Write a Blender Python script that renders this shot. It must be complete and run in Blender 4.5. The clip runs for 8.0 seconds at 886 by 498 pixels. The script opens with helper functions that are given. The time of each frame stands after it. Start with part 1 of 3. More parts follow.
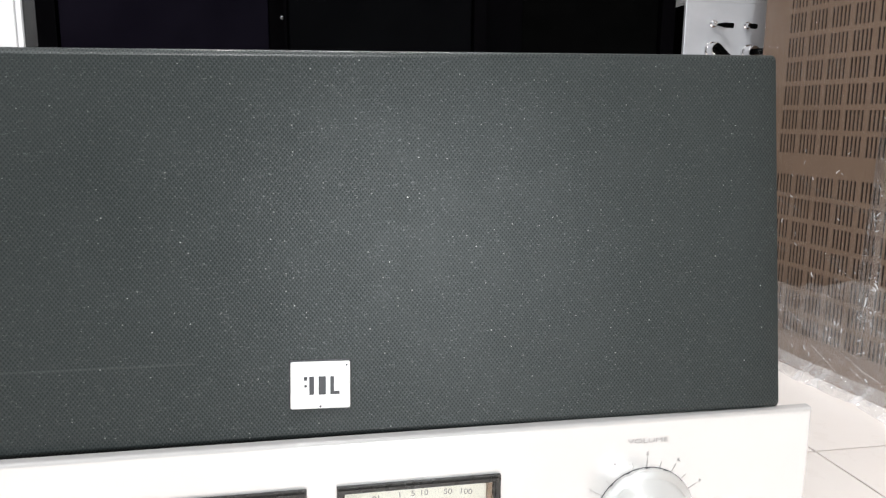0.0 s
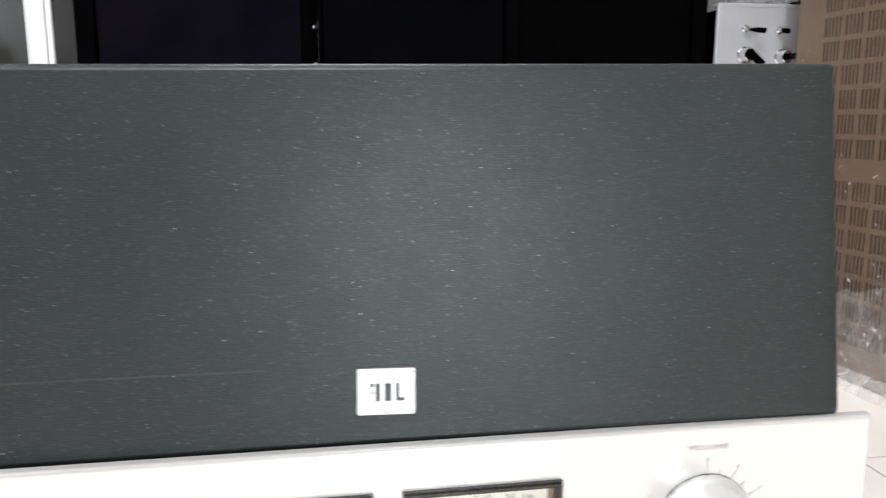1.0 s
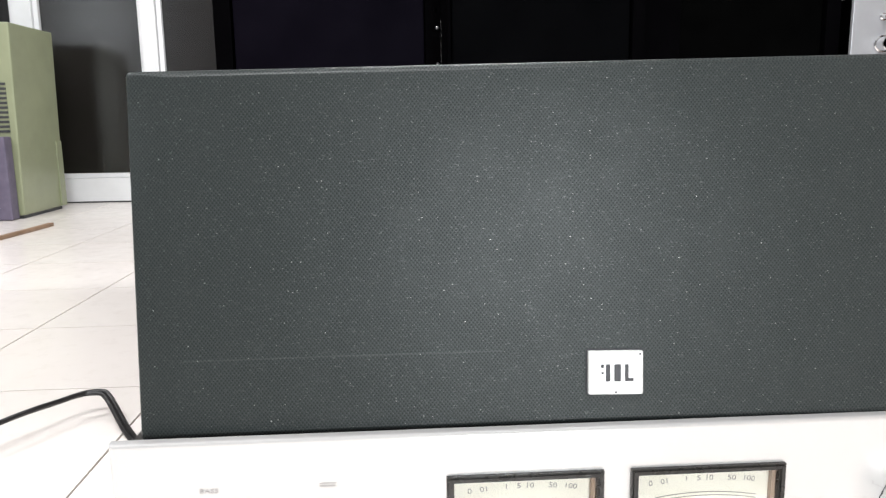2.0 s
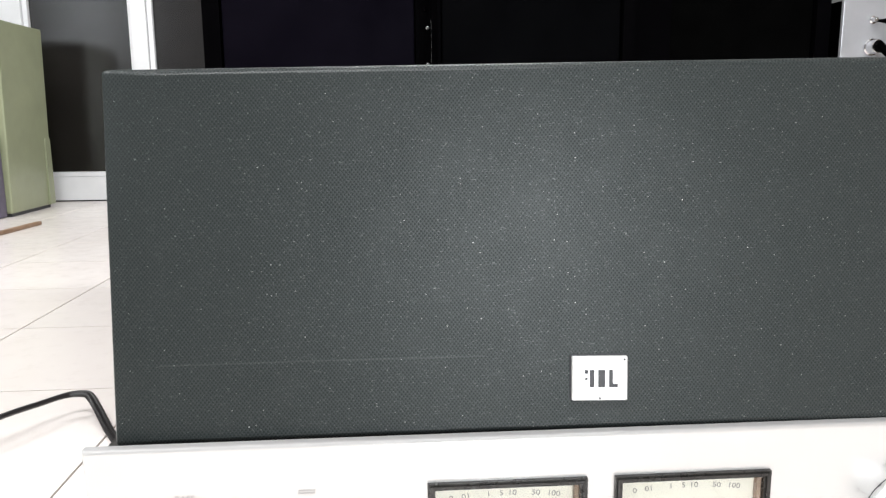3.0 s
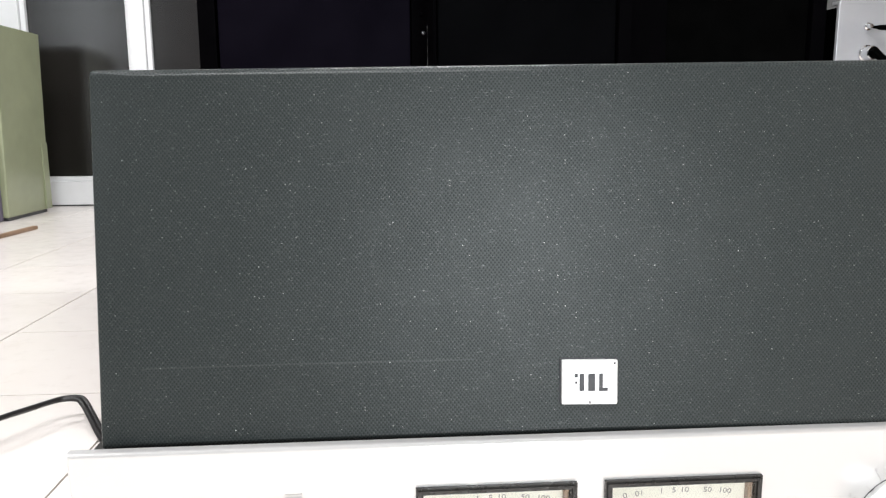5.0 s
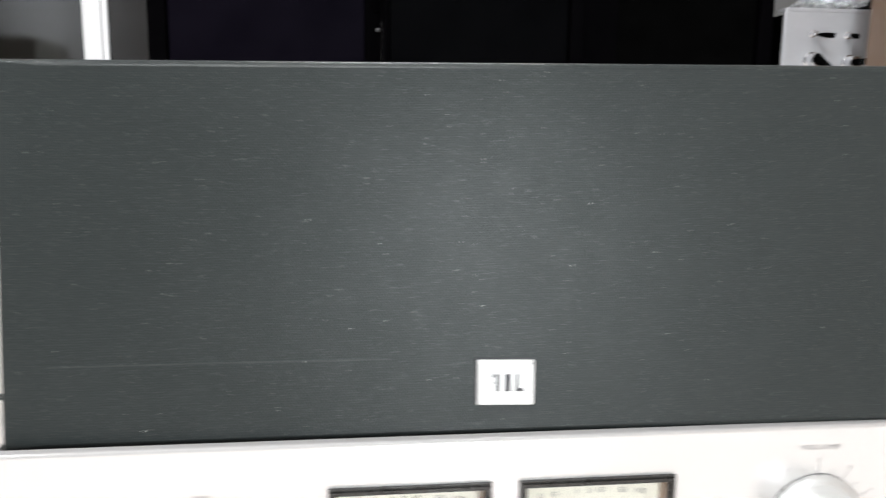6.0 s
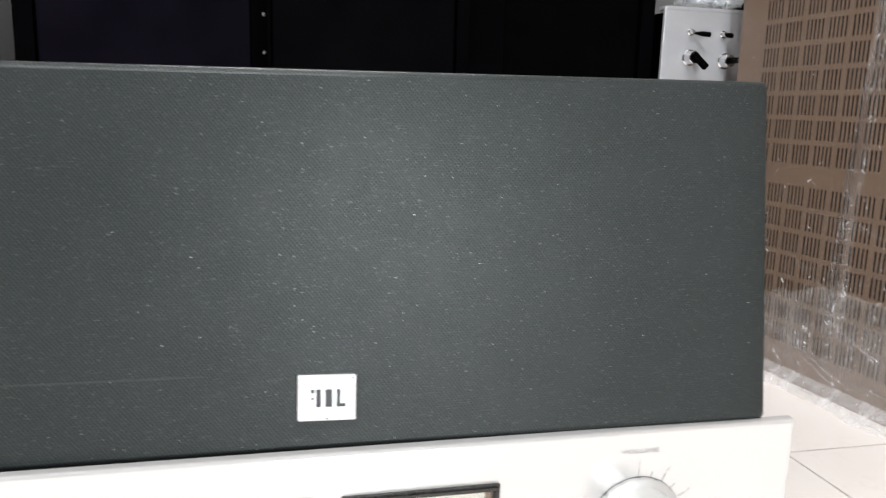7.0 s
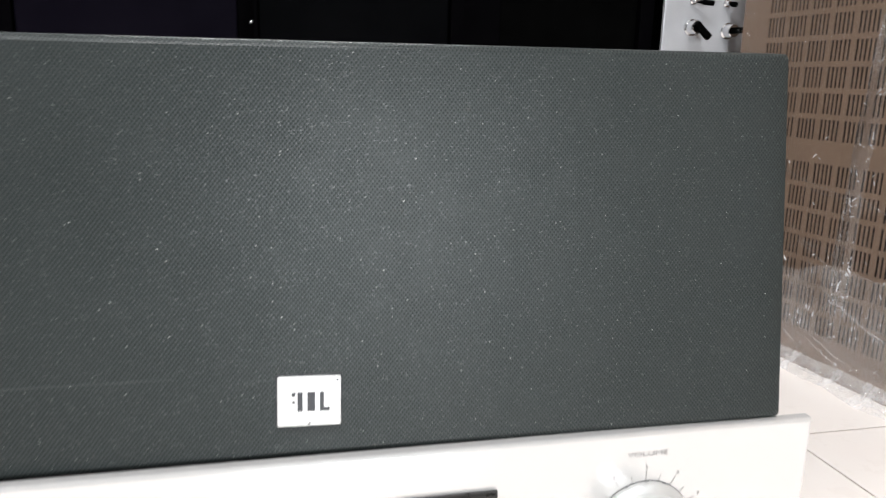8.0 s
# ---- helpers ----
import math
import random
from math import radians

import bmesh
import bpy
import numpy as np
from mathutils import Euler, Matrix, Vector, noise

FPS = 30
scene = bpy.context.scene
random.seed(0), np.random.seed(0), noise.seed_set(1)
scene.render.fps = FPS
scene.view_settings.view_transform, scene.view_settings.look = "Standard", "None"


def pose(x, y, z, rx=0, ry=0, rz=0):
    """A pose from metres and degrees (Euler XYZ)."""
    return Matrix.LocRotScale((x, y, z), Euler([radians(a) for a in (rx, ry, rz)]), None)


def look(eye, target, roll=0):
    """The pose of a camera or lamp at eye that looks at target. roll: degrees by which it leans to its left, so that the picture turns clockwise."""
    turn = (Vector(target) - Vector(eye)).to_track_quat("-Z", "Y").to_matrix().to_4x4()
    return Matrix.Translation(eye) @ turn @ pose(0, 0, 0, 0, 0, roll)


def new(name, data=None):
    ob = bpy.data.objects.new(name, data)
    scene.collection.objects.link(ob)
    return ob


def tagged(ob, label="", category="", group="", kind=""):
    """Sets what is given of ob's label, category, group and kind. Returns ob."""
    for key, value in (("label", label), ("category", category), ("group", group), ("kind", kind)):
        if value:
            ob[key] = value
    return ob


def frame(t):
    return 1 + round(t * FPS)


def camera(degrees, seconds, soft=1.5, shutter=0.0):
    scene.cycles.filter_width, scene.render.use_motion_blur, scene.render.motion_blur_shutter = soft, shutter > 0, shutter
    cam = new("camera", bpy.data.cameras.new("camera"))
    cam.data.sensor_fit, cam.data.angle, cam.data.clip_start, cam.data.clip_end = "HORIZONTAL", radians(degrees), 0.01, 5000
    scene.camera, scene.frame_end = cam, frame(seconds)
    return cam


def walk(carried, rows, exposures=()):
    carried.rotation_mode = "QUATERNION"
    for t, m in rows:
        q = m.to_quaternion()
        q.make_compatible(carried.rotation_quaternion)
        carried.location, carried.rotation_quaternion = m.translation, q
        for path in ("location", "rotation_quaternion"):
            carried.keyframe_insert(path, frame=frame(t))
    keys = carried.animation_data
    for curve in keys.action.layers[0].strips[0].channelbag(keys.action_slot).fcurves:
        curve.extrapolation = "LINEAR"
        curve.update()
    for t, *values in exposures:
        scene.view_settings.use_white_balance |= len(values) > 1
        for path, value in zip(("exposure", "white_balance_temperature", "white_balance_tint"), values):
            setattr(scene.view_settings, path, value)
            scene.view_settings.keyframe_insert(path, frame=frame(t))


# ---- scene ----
cam = camera(61.49, 8.0, 1.3, 0.6)
PATH = [
    (0, (-0.0065, -0.2990, 0.3351), (0.3606, 1.6342, -0.0224), 0.52),
    (0.5, (-0.0095, -0.2988, 0.3346), (0.3538, 1.6366, -0.0146), 0.48),
    (1, (-0.0258, -0.3007, 0.3373), (0.2912, 1.6440, -0.0057), 0.06),
    (1.2, (-0.0388, -0.3025, 0.3388), (0.2367, 1.6483, -0.0054), -0.27),
    (1.5, (-0.0624, -0.3096, 0.3410), (0.1408, 1.6496, -0.0055), -0.42),
    (1.8, (-0.0882, -0.3129, 0.3379), (0.0337, 1.6530, -0.0093), -1.13),
    (2, (-0.0951, -0.3123, 0.3362), (0.0174, 1.6544, -0.0093), -0.88),
    (2.2, (-0.0963, -0.3113, 0.3364), (0.0349, 1.6524, -0.0196), -0.58),
    (3.5, (-0.0873, -0.3059, 0.3365), (0.0463, 1.6610, -0.0004), -0.50),
    (4, (-0.0872, -0.3064, 0.3359), (0.0459, 1.6609, 0.0015), -0.42),
    (5.5, (-0.0847, -0.3053, 0.3343), (0.0681, 1.6617, 0.0065), -0.16),
    (6, (-0.0650, -0.3043, 0.3342), (0.1650, 1.6544, 0.0015), 0.70),
    (6.2, (-0.0485, -0.3025, 0.3359), (0.2596, 1.6463, 0.0082), 1.51),
    (6.5, (-0.0361, -0.3047, 0.3326), (0.3438, 1.6288, -0.0095), 1.92),
    (7, (-0.0232, -0.3023, 0.3463), (0.4250, 1.6108, -0.0269), 1.74),
    (7.2, (-0.0159, -0.3002, 0.3473), (0.4410, 1.6008, -0.0739), 2.82),
    (7.5, (-0.0145, -0.2940, 0.3473), (0.4542, 1.5886, -0.1390), 3.03),
    (7.7, (-0.0162, -0.2904, 0.3477), (0.4162, 1.6036, -0.1275), 2.77),
    (8, (-0.0158, -0.2745, 0.3479), (0.4439, 1.6201, -0.0982), 1.73),
]
EXPOSURE, LAMP = 0.85, 44.0
CLOTH_A, CLOTH_B, CLOTH_C, CLOTH_D = (0.0225, 0.0266, 0.0262), (0.0315, 0.0366, 0.0361), (0.033, 0.0382, 0.0377), (0.050, 0.056, 0.055)
CREASE_Z = 0.036
walk(cam, [(t, look(eye, target, roll)) for t, eye, target, roll in PATH], [(0.0, EXPOSURE), (8.0, EXPOSURE)])

# ---- world and lights ----
world = bpy.data.worlds.new("world")
scene.world = world
world.use_nodes = True
world.node_tree.nodes["Background"].inputs[0].default_value = (0.9, 0.95, 1.0, 1)
world.node_tree.nodes["Background"].inputs[1].default_value = 0.3


def area_lamp(name, m, sx, sy, watts, colour=(0.97, 0.985, 1.0)):
    data = bpy.data.lights.new(name, "AREA")
    data.shape, data.size, data.size_y, data.energy, data.color = "RECTANGLE", sx, sy, watts, colour
    ob = new(name, data)
    ob.matrix_world = m
    return ob


# fluorescent battens on the ceiling, and the daylight of the shop's entrance
area_lamp("tube_light", look((-0.4, -1.1, 2.72), (-0.4, -1.1, 0)), 1.2, 0.25, LAMP)
area_lamp("tube_light", look((0.1, 1.4, 2.72), (0.1, 1.4, 0)), 1.2, 0.25, LAMP * 0.9)
area_lamp("tube_light", look((-2.2, 0.6, 2.72), (-2.2, 0.6, 0)), 1.2, 0.25, LAMP * 0.7)
area_lamp("window_daylight", look((-3.60, -3.12, 1.60), (-3.60, 0, 1.60)), 0.36, 1.0, 7, (0.90, 0.96, 1.0))
area_lamp("entrance_daylight", look((0.37, -3.12, 0.70), (0.37, 0, 0.70)), 0.6, 0.9, 30, (0.90, 0.97, 1.0))

# ---- materials ----


class Nodes:
    """A small wrapper to write node materials."""

    def __init__(self, name):
        self.mat = bpy.data.materials.new(name)
        self.mat.use_nodes = True
        self.tree = self.mat.node_tree
        self.bsdf = self.tree.nodes["Principled BSDF"]
        self.out = self.tree.nodes["Material Output"]

    def node(self, kind, **inputs):
        n = self.tree.nodes.new(kind)
        for key, value in inputs.items():
            self.put(n.inputs[key.replace("_", " ")], value)
        return n

    def put(self, socket, value):
        if isinstance(value, bpy.types.NodeSocket):
            self.tree.links.new(value, socket)
        else:
            socket.default_value = value

    def coords(self, scale=(1, 1, 1), turn=(0, 0, 0), kind="Object"):
        c = self.node("ShaderNodeTexCoord")
        m = self.node("ShaderNodeMapping", Vector=c.outputs[kind], Scale=scale, Rotation=turn)
        return m.outputs[0]

    def noise(self, scale, detail=4, rough=0.6, vec=None):
        n = self.node("ShaderNodeTexNoise", Scale=scale, Detail=detail, Roughness=rough)
        self.put(n.inputs["Vector"], vec if vec is not None else self.coords())
        return n.outputs["Fac"]

    def ramp(self, fac, a, b, lo=0.3, hi=0.7):
        r = self.node("ShaderNodeValToRGB", Fac=fac)
        r.color_ramp.elements[0].position, r.color_ramp.elements[1].position = lo, hi
        r.color_ramp.elements[0].color, r.color_ramp.elements[1].color = (*a, 1), (*b, 1)
        return r.outputs[0]

    def math(self, op, a, b=0.0, c=None):
        n = self.tree.nodes.new("ShaderNodeMath")
        n.operation = op
        self.put(n.inputs[0], a)
        self.put(n.inputs[1], b)
        if c is not None:
            self.put(n.inputs[2], c)
        return n.outputs[0]

    def mix(self, fac, a, b):
        n = self.tree.nodes.new("ShaderNodeMix")
        n.data_type = "RGBA"
        self.put(n.inputs[0], fac)
        self.put(n.inputs[6], a if isinstance(a, bpy.types.NodeSocket) else (*a, 1))
        self.put(n.inputs[7], b if isinstance(b, bpy.types.NodeSocket) else (*b, 1))
        return n.outputs[2]

    def bump(self, height, strength=0.3, distance=0.001):
        b = self.node("ShaderNodeBump", Height=height, Strength=strength, Distance=distance)
        self.put(self.bsdf.inputs["Normal"], b.outputs[0])

    def set(self, **inputs):
        for key, value in inputs.items():
            socket = self.bsdf.inputs[key.replace("_", " ")]
            if isinstance(value, tuple) and len(value) == 3 and "Color" in key:
                value = (*value, 1)
            self.put(socket, value)
        return self


def plain(name, a, b, rough=0.5, metal=0.0, scale=30, bump=0.1, dist=0.0005, grain=400):
    """Paint, plastic or metal: two tones in soft patches, a fine grain and uneven gloss."""
    n = Nodes(name)
    big = n.noise(scale, 5)
    n.set(Base_Color=n.ramp(big, a, b), Metallic=metal)
    n.set(Roughness=n.math("MULTIPLY_ADD", n.noise(scale * 2.3, 4), 0.25, rough - 0.12))
    n.bump(n.noise(grain, 3), bump, dist)
    return n.mat


def grille_cloth():
    n = Nodes("grille_cloth")
    vec = n.coords()
    # weave: a staggered lattice of raised threads, a little over 1 mm apart
    waves = []
    for turn in (52, -50):
        wv = n.node("ShaderNodeTexWave", Vector=n.coords((1, 1, 1), (0, radians(turn), 0)), Scale=238.0, Distortion=1.6, Detail=3.0, Detail_Scale=2.0)
        wv.bands_direction = "Z"
        waves.append(wv.outputs["Fac"])
    weave = n.math("MULTIPLY", waves[0], waves[1])
    hole = n.math("MULTIPLY", n.math("SUBTRACT", 1.0, waves[0]), n.math("SUBTRACT", 1.0, waves[1]))
    hole = n.math("MULTIPLY", n.math("POWER", hole, 1.3), n.ramp(n.noise(55, 4, 0.65), (0.5, 0.5, 0.5), (1, 1, 1), 0.36, 0.64))
    patch = n.noise(22, 6, 0.65)
    worn = n.noise(6, 4, 0.6)
    fuzz = n.noise(700, 3, 0.7, n.coords((0.35, 1, 1)))
    dark = n.mix(n.math("MULTIPLY_ADD", worn, 0.5, n.math("MULTIPLY", patch, 0.5)), CLOTH_A, CLOTH_B)
    col = n.mix(n.math("MULTIPLY", n.math("POWER", weave, 1.4), n.math("MULTIPLY_ADD", n.noise(35, 5, 0.7), 1.1, 0.08)), dark, CLOTH_C)
    col = n.mix(n.math("MULTIPLY", n.math("GREATER_THAN", fuzz, 0.60), 0.3), col, CLOTH_D)
    # lint: small pale specks of uneven brightness
    for scale, keep, size, most in ((620.0, 0.93, 0.16, 0.30), (420.0, 0.955, 0.10, 0.5), (300.0, 0.972, 0.075, 0.9)):
        vor = n.node("ShaderNodeTexVoronoi", Vector=n.coords((0.8, 1, 1)), Scale=scale, Randomness=1.0)
        pick = n.node("ShaderNodeSeparateColor", Color=vor.outputs["Color"])
        lint = n.math("MULTIPLY", n.math("GREATER_THAN", pick.outputs[0], keep), n.math("LESS_THAN", vor.outputs["Distance"], size))
        col = n.mix(n.math("MULTIPLY", lint, n.math("MULTIPLY", pick.outputs[1], most)), col, (0.62, 0.62, 0.6))
    # the pale crease across the lower part, and scuffs by the edge
    geo = n.node("ShaderNodeSeparateXYZ", Vector=vec)
    line = n.math("SUBTRACT", geo.outputs[2], n.math("MULTIPLY_ADD", geo.outputs[0], 0.012, CREASE_Z))
    crease = n.math("LESS_THAN", n.math("ABSOLUTE", n.math("MULTIPLY_ADD", n.math("SUBTRACT", worn, 0.5), 0.004, line)), 0.0004)
    side = n.math("MULTIPLY", n.math("LESS_THAN", geo.outputs[0], -0.055), n.math("GREATER_THAN", geo.outputs[0], -0.196))
    crease = n.math("MULTIPLY", n.math("MULTIPLY", crease, side), n.math("MULTIPLY", n.noise(45, 4), 0.2))
    col = n.mix(crease, col, (0.16, 0.17, 0.17))
    col = n.mix(n.math("MULTIPLY", hole, 0.05), col, (0.002, 0.0025, 0.0025))
    n.set(Base_Color=col, Roughness=n.math("MULTIPLY_ADD", patch, 0.04, 0.32))
    glint = n.math("MULTIPLY", n.math("GREATER_THAN", n.noise(1500, 2, 0.6, n.coords((0.5, 1, 1))), 0.66), 0.5)
    n.set(Specular_IOR_Level=n.math("MAXIMUM", n.math("ADD", n.math("MULTIPLY_ADD", hole, -0.48, 0.25), glint), 0.02))
    n.bump(n.math("ADD", n.math("MULTIPLY", weave, n.math("MULTIPLY_ADD", worn, 2.0, 0.2)), n.math("MULTIPLY", fuzz, 1.5)), 0.11, 0.0004)
    return n.mat


def brushed_silver(name="brushed_silver", base=(0.705, 0.692, 0.682), rough=0.2, metal=0.42):
    n = Nodes(name)
    streak = n.noise(60, 5, 0.7, n.coords((2, 60, 60)))
    patch = n.noise(9, 4)
    n.set(Base_Color=n.mix(patch, tuple(c * 0.95 for c in base), base), Metallic=metal)
    n.set(Roughness=n.math("MULTIPLY_ADD", streak, 0.16, rough - 0.08))
    n.bump(streak, 0.05, 0.0003)
    return n.mat


def tile_material():
    n = Nodes("glazed_tile")
    info = n.node("ShaderNodeObjectInfo")
    vec = n.coords(kind="Generated")
    c = n.node("ShaderNodeNewGeometry")
    cloud = n.noise(5, 6, 0.65, c.outputs["Position"])
    vein = n.noise(26, 6, 0.7, c.outputs["Position"])
    col = n.mix(cloud, (0.79, 0.71, 0.665), (0.85, 0.80, 0.765))
    col = n.mix(n.math("MULTIPLY", n.math("LESS_THAN", vein, 0.42), 0.10), col, (0.62, 0.53, 0.47))
    col = n.mix(n.math("MULTIPLY", info.outputs["Random"], 0.25), col, (0.77, 0.71, 0.67))
    n.set(Base_Color=col, Roughness=n.math("MULTIPLY_ADD", vein, 0.2, 0.12))
    n.bump(cloud, 0.05, 0.002)
    return n.mat


def board_material():
    n = Nodes("brown_board")
    fib = n.noise(160, 5, 0.7, n.coords((1, 1, 0.4)))
    big = n.noise(7, 4)
    col = n.mix(fib, (0.165, 0.106, 0.072), (0.225, 0.150, 0.105))
    col = n.mix(n.math("MULTIPLY", big, 0.4), col, (0.185, 0.128, 0.088))
    n.set(Base_Color=col, Roughness=0.55)
    n.bump(fib, 0.2, 0.0005)
    return n.mat


def film_material(name="stretch_film", tint=(0.97, 0.97, 0.97), gloss=0.008, white=0.010):
    """Clear plastic film: mostly see-through, with a gloss and a little milkiness."""
    n = Nodes(name)
    clear = n.node("ShaderNodeBsdfTransparent", Color=(*tint, 1))
    shine = n.node("ShaderNodeBsdfGlossy", Color=(1, 1, 1, 1), Roughness=0.08)
    milk = n.node("ShaderNodeBsdfDiffuse", Color=(0.85, 0.85, 0.86, 1))
    wrinkle = n.noise(34, 6, 0.6, n.coords((1, 1.6, 0.5), (radians(25), 0, 0)))
    fine = n.noise(150, 4, 0.6, n.coords((1, 1, 0.5)))
    b = n.node("ShaderNodeBump", Height=n.math("ADD", wrinkle, n.math("MULTIPLY", fine, 0.3)), Strength=0.9, Distance=0.006)
    n.put(shine.inputs["Normal"], b.outputs[0])
    f = n.node("ShaderNodeFresnel", IOR=1.5)
    n.put(f.inputs["Normal"], b.outputs[0])
    m1 = n.node("ShaderNodeMixShader", Fac=n.math("MULTIPLY_ADD", f.outputs[0], 0.33, gloss))
    n.put(m1.inputs[1], clear.outputs[0])
    n.put(m1.inputs[2], shine.outputs[0])
    m2 = n.node("ShaderNodeMixShader", Fac=n.math("MULTIPLY", n.math("POWER", wrinkle, 2.0), white * 3.0))
    n.put(m2.inputs[1], m1.outputs[0])
    n.put(m2.inputs[2], milk.outputs[0])
    n.put(n.out.inputs["Surface"], m2.outputs[0])
    return n.mat


def pane_material():
    """Dark patterned glass, backed: a raised diamond pattern under a gloss."""
    n = Nodes("dark_patterned_glass")
    a = n.node("ShaderNodeTexWave", Vector=n.coords((1, 1, 1), (0, radians(45), 0)), Scale=26.0, Distortion=1.0, Detail=2.0)
    b = n.node("ShaderNodeTexWave", Vector=n.coords((1, 1, 1), (0, radians(-45), 0)), Scale=26.0, Distortion=1.0, Detail=2.0)
    pat = n.math("MULTIPLY", a.outputs["Fac"], b.outputs["Fac"])
    n.set(Base_Color=n.mix(n.noise(5, 5), (0.007, 0.006, 0.0055), (0.013, 0.011, 0.0105)), Roughness=0.22)
    n.set(Specular_IOR_Level=0.7)
    n.bump(pat, 0.06, 0.002)
    return n.mat


def glass_material():
    n = Nodes("meter_glass")
    clear = n.node("ShaderNodeBsdfTransparent", Color=(0.97, 0.97, 0.96, 1))
    shine = n.node("ShaderNodeBsdfGlossy", Color=(1, 1, 1, 1), Roughness=0.03)
    f = n.node("ShaderNodeFresnel", IOR=1.45)
    m = n.node("ShaderNodeMixShader", Fac=f.outputs[0])
    n.put(m.inputs[1], clear.outputs[0])
    n.put(m.inputs[2], shine.outputs[0])
    n.put(n.out.inputs["Surface"], m.outputs[0])
    return n.mat


M_CLOTH = grille_cloth()
M_SILVER = brushed_silver()
M_KNOB = brushed_silver("satin_knob", (0.80, 0.80, 0.79), 0.34, 0.6)
M_BADGE = plain("badge_white_metal", (0.8, 0.8, 0.79), (0.88, 0.88, 0.87), 0.4, 0.15, 200)
M_INK = plain("dark_ink", (0.03, 0.03, 0.035), (0.05, 0.05, 0.055), 0.5)
M_GREYINK = plain("grey_ink", (0.20, 0.185, 0.175), (0.28, 0.26, 0.245), 0.6)
M_PRINT = plain("panel_print", (0.28, 0.27, 0.265), (0.38, 0.37, 0.36), 0.6)
M_VINYL = plain("black_vinyl", (0.012, 0.012, 0.013), (0.02, 0.02, 0.022), 0.5, 0, 40, 0.3)
M_CASE = plain("dark_steel", (0.035, 0.032, 0.030), (0.06, 0.056, 0.052), 0.45, 0.3)
M_BEZEL = plain("black_bezel", (0.012, 0.011, 0.01), (0.022, 0.02, 0.018), 0.28, 0, 60)
M_CARD = plain("cream_card", (0.88, 0.85, 0.75), (0.93, 0.90, 0.82), 0.7, 0, 25)
M_GLASS = glass_material()
M_TILE = tile_material()
M_GROUT = plain("grout", (0.20, 0.18, 0.165), (0.28, 0.255, 0.235), 0.9, 0, 20)
M_BOARD = board_material()
# the shade inside the board's slots, put into a dark brown
M_SLOT = plain("slot_shade", (0.022, 0.013, 0.009), (0.036, 0.022, 0.015), 0.8)
M_FILM = film_material()
M_FILM_EDGE = film_material("gathered_film", (0.98, 0.98, 0.98), 0.13, 0.3)
M_FOLD = film_material("folded_film", (0.98, 0.98, 0.98), 0.012, 0.055)
M_SLACK = film_material("slack_film", (0.98, 0.98, 0.98), 0.09, 0.11)
M_RIDGE = film_material("film_ridge", (0.95, 0.95, 0.95), 0.14, 0.14)
M_CREASE = film_material("film_crease", (0.9, 0.9, 0.9), 0.6, 0.8)
M_PANE = pane_material()
M_ALU = plain("white_aluminium", (0.76, 0.76, 0.77), (0.83, 0.83, 0.84), 0.4, 0, 8)
M_WALL = plain("wall_paint", (0.17, 0.17, 0.17), (0.22, 0.22, 0.22), 0.8, 0, 3)
M_CEIL = plain("ceiling_paint", (0.5, 0.5, 0.5), (0.56, 0.56, 0.56), 0.85, 0, 3)
M_CAB = plain("black_lacquer", (0.0028, 0.0022, 0.0045), (0.0055, 0.0045, 0.008), 0.45, 0, 9, 0.15)
M_CABDARK = plain("black_satin", (0.0010, 0.0010, 0.0013), (0.0020, 0.0020, 0.0024), 0.45, 0, 9, 0.15)
M_CABFRAME = plain("black_frame", (0.0008, 0.0007, 0.0010), (0.0016, 0.0014, 0.0018), 0.6, 0, 12, 0.2)
for dark_mat in (M_CAB, M_CABDARK, M_CABFRAME):
    dark_mat.node_tree.nodes["Principled BSDF"].inputs["Specular IOR Level"].default_value = 0.006
M_BLACK = plain("matt_black", (0.0008, 0.0008, 0.0008), (0.0016, 0.0016, 0.0016), 0.75)
M_BLACK.node_tree.nodes["Principled BSDF"].inputs["Specular IOR Level"].default_value = 0.006
M_STEEL = plain("steel", (0.45, 0.45, 0.46), (0.6, 0.6, 0.61), 0.28, 1.0, 50)
M_CHROME = plain("chrome", (0.75, 0.75, 0.76), (0.85, 0.85, 0.86), 0.12, 1.0, 50, 0.02)
M_REAR = plain("silver_paint", (0.42, 0.42, 0.44), (0.49, 0.49, 0.51), 0.38, 0.35, 14)
M_REARSIDE = plain("grey_side", (0.2, 0.2, 0.2), (0.27, 0.27, 0.27), 0.5)
M_GREEN = plain("green_enamel", (0.255, 0.275, 0.17), (0.31, 0.33, 0.205), 0.33, 0, 6, 0.1)
M_PURPLE = plain("purple_plastic", (0.10, 0.085, 0.13), (0.15, 0.125, 0.18), 0.45)
M_CABLE = plain("black_rubber", (0.008, 0.007, 0.007), (0.014, 0.012, 0.012), 0.4)
M_PLANK = plain("brown_wood", (0.2, 0.12, 0.07), (0.34, 0.22, 0.14), 0.6, 0, 20)

# ---- mesh helpers ----


def bm_box(x0, x1, y0, y1, z0, z1, bevel=0.0, seg=2):
    bm = bmesh.new()
    bmesh.ops.create_cube(bm, size=1)
    for v in bm.verts:
        v.co = (x0 + (v.co.x + 0.5) * (x1 - x0), y0 + (v.co.y + 0.5) * (y1 - y0), z0 + (v.co.z + 0.5) * (z1 - z0))
    if bevel:
        bmesh.ops.bevel(bm, geom=bm.edges[:], offset=bevel, segments=seg, profile=0.6, affect="EDGES")
    return bm


def bm_join(*bms):
    out = bmesh.new()
    for b in bms:
        me = bpy.data.meshes.new("join")
        b.to_mesh(me)
        b.free()
        out.from_mesh(me)
        bpy.data.meshes.remove(me)
    return out


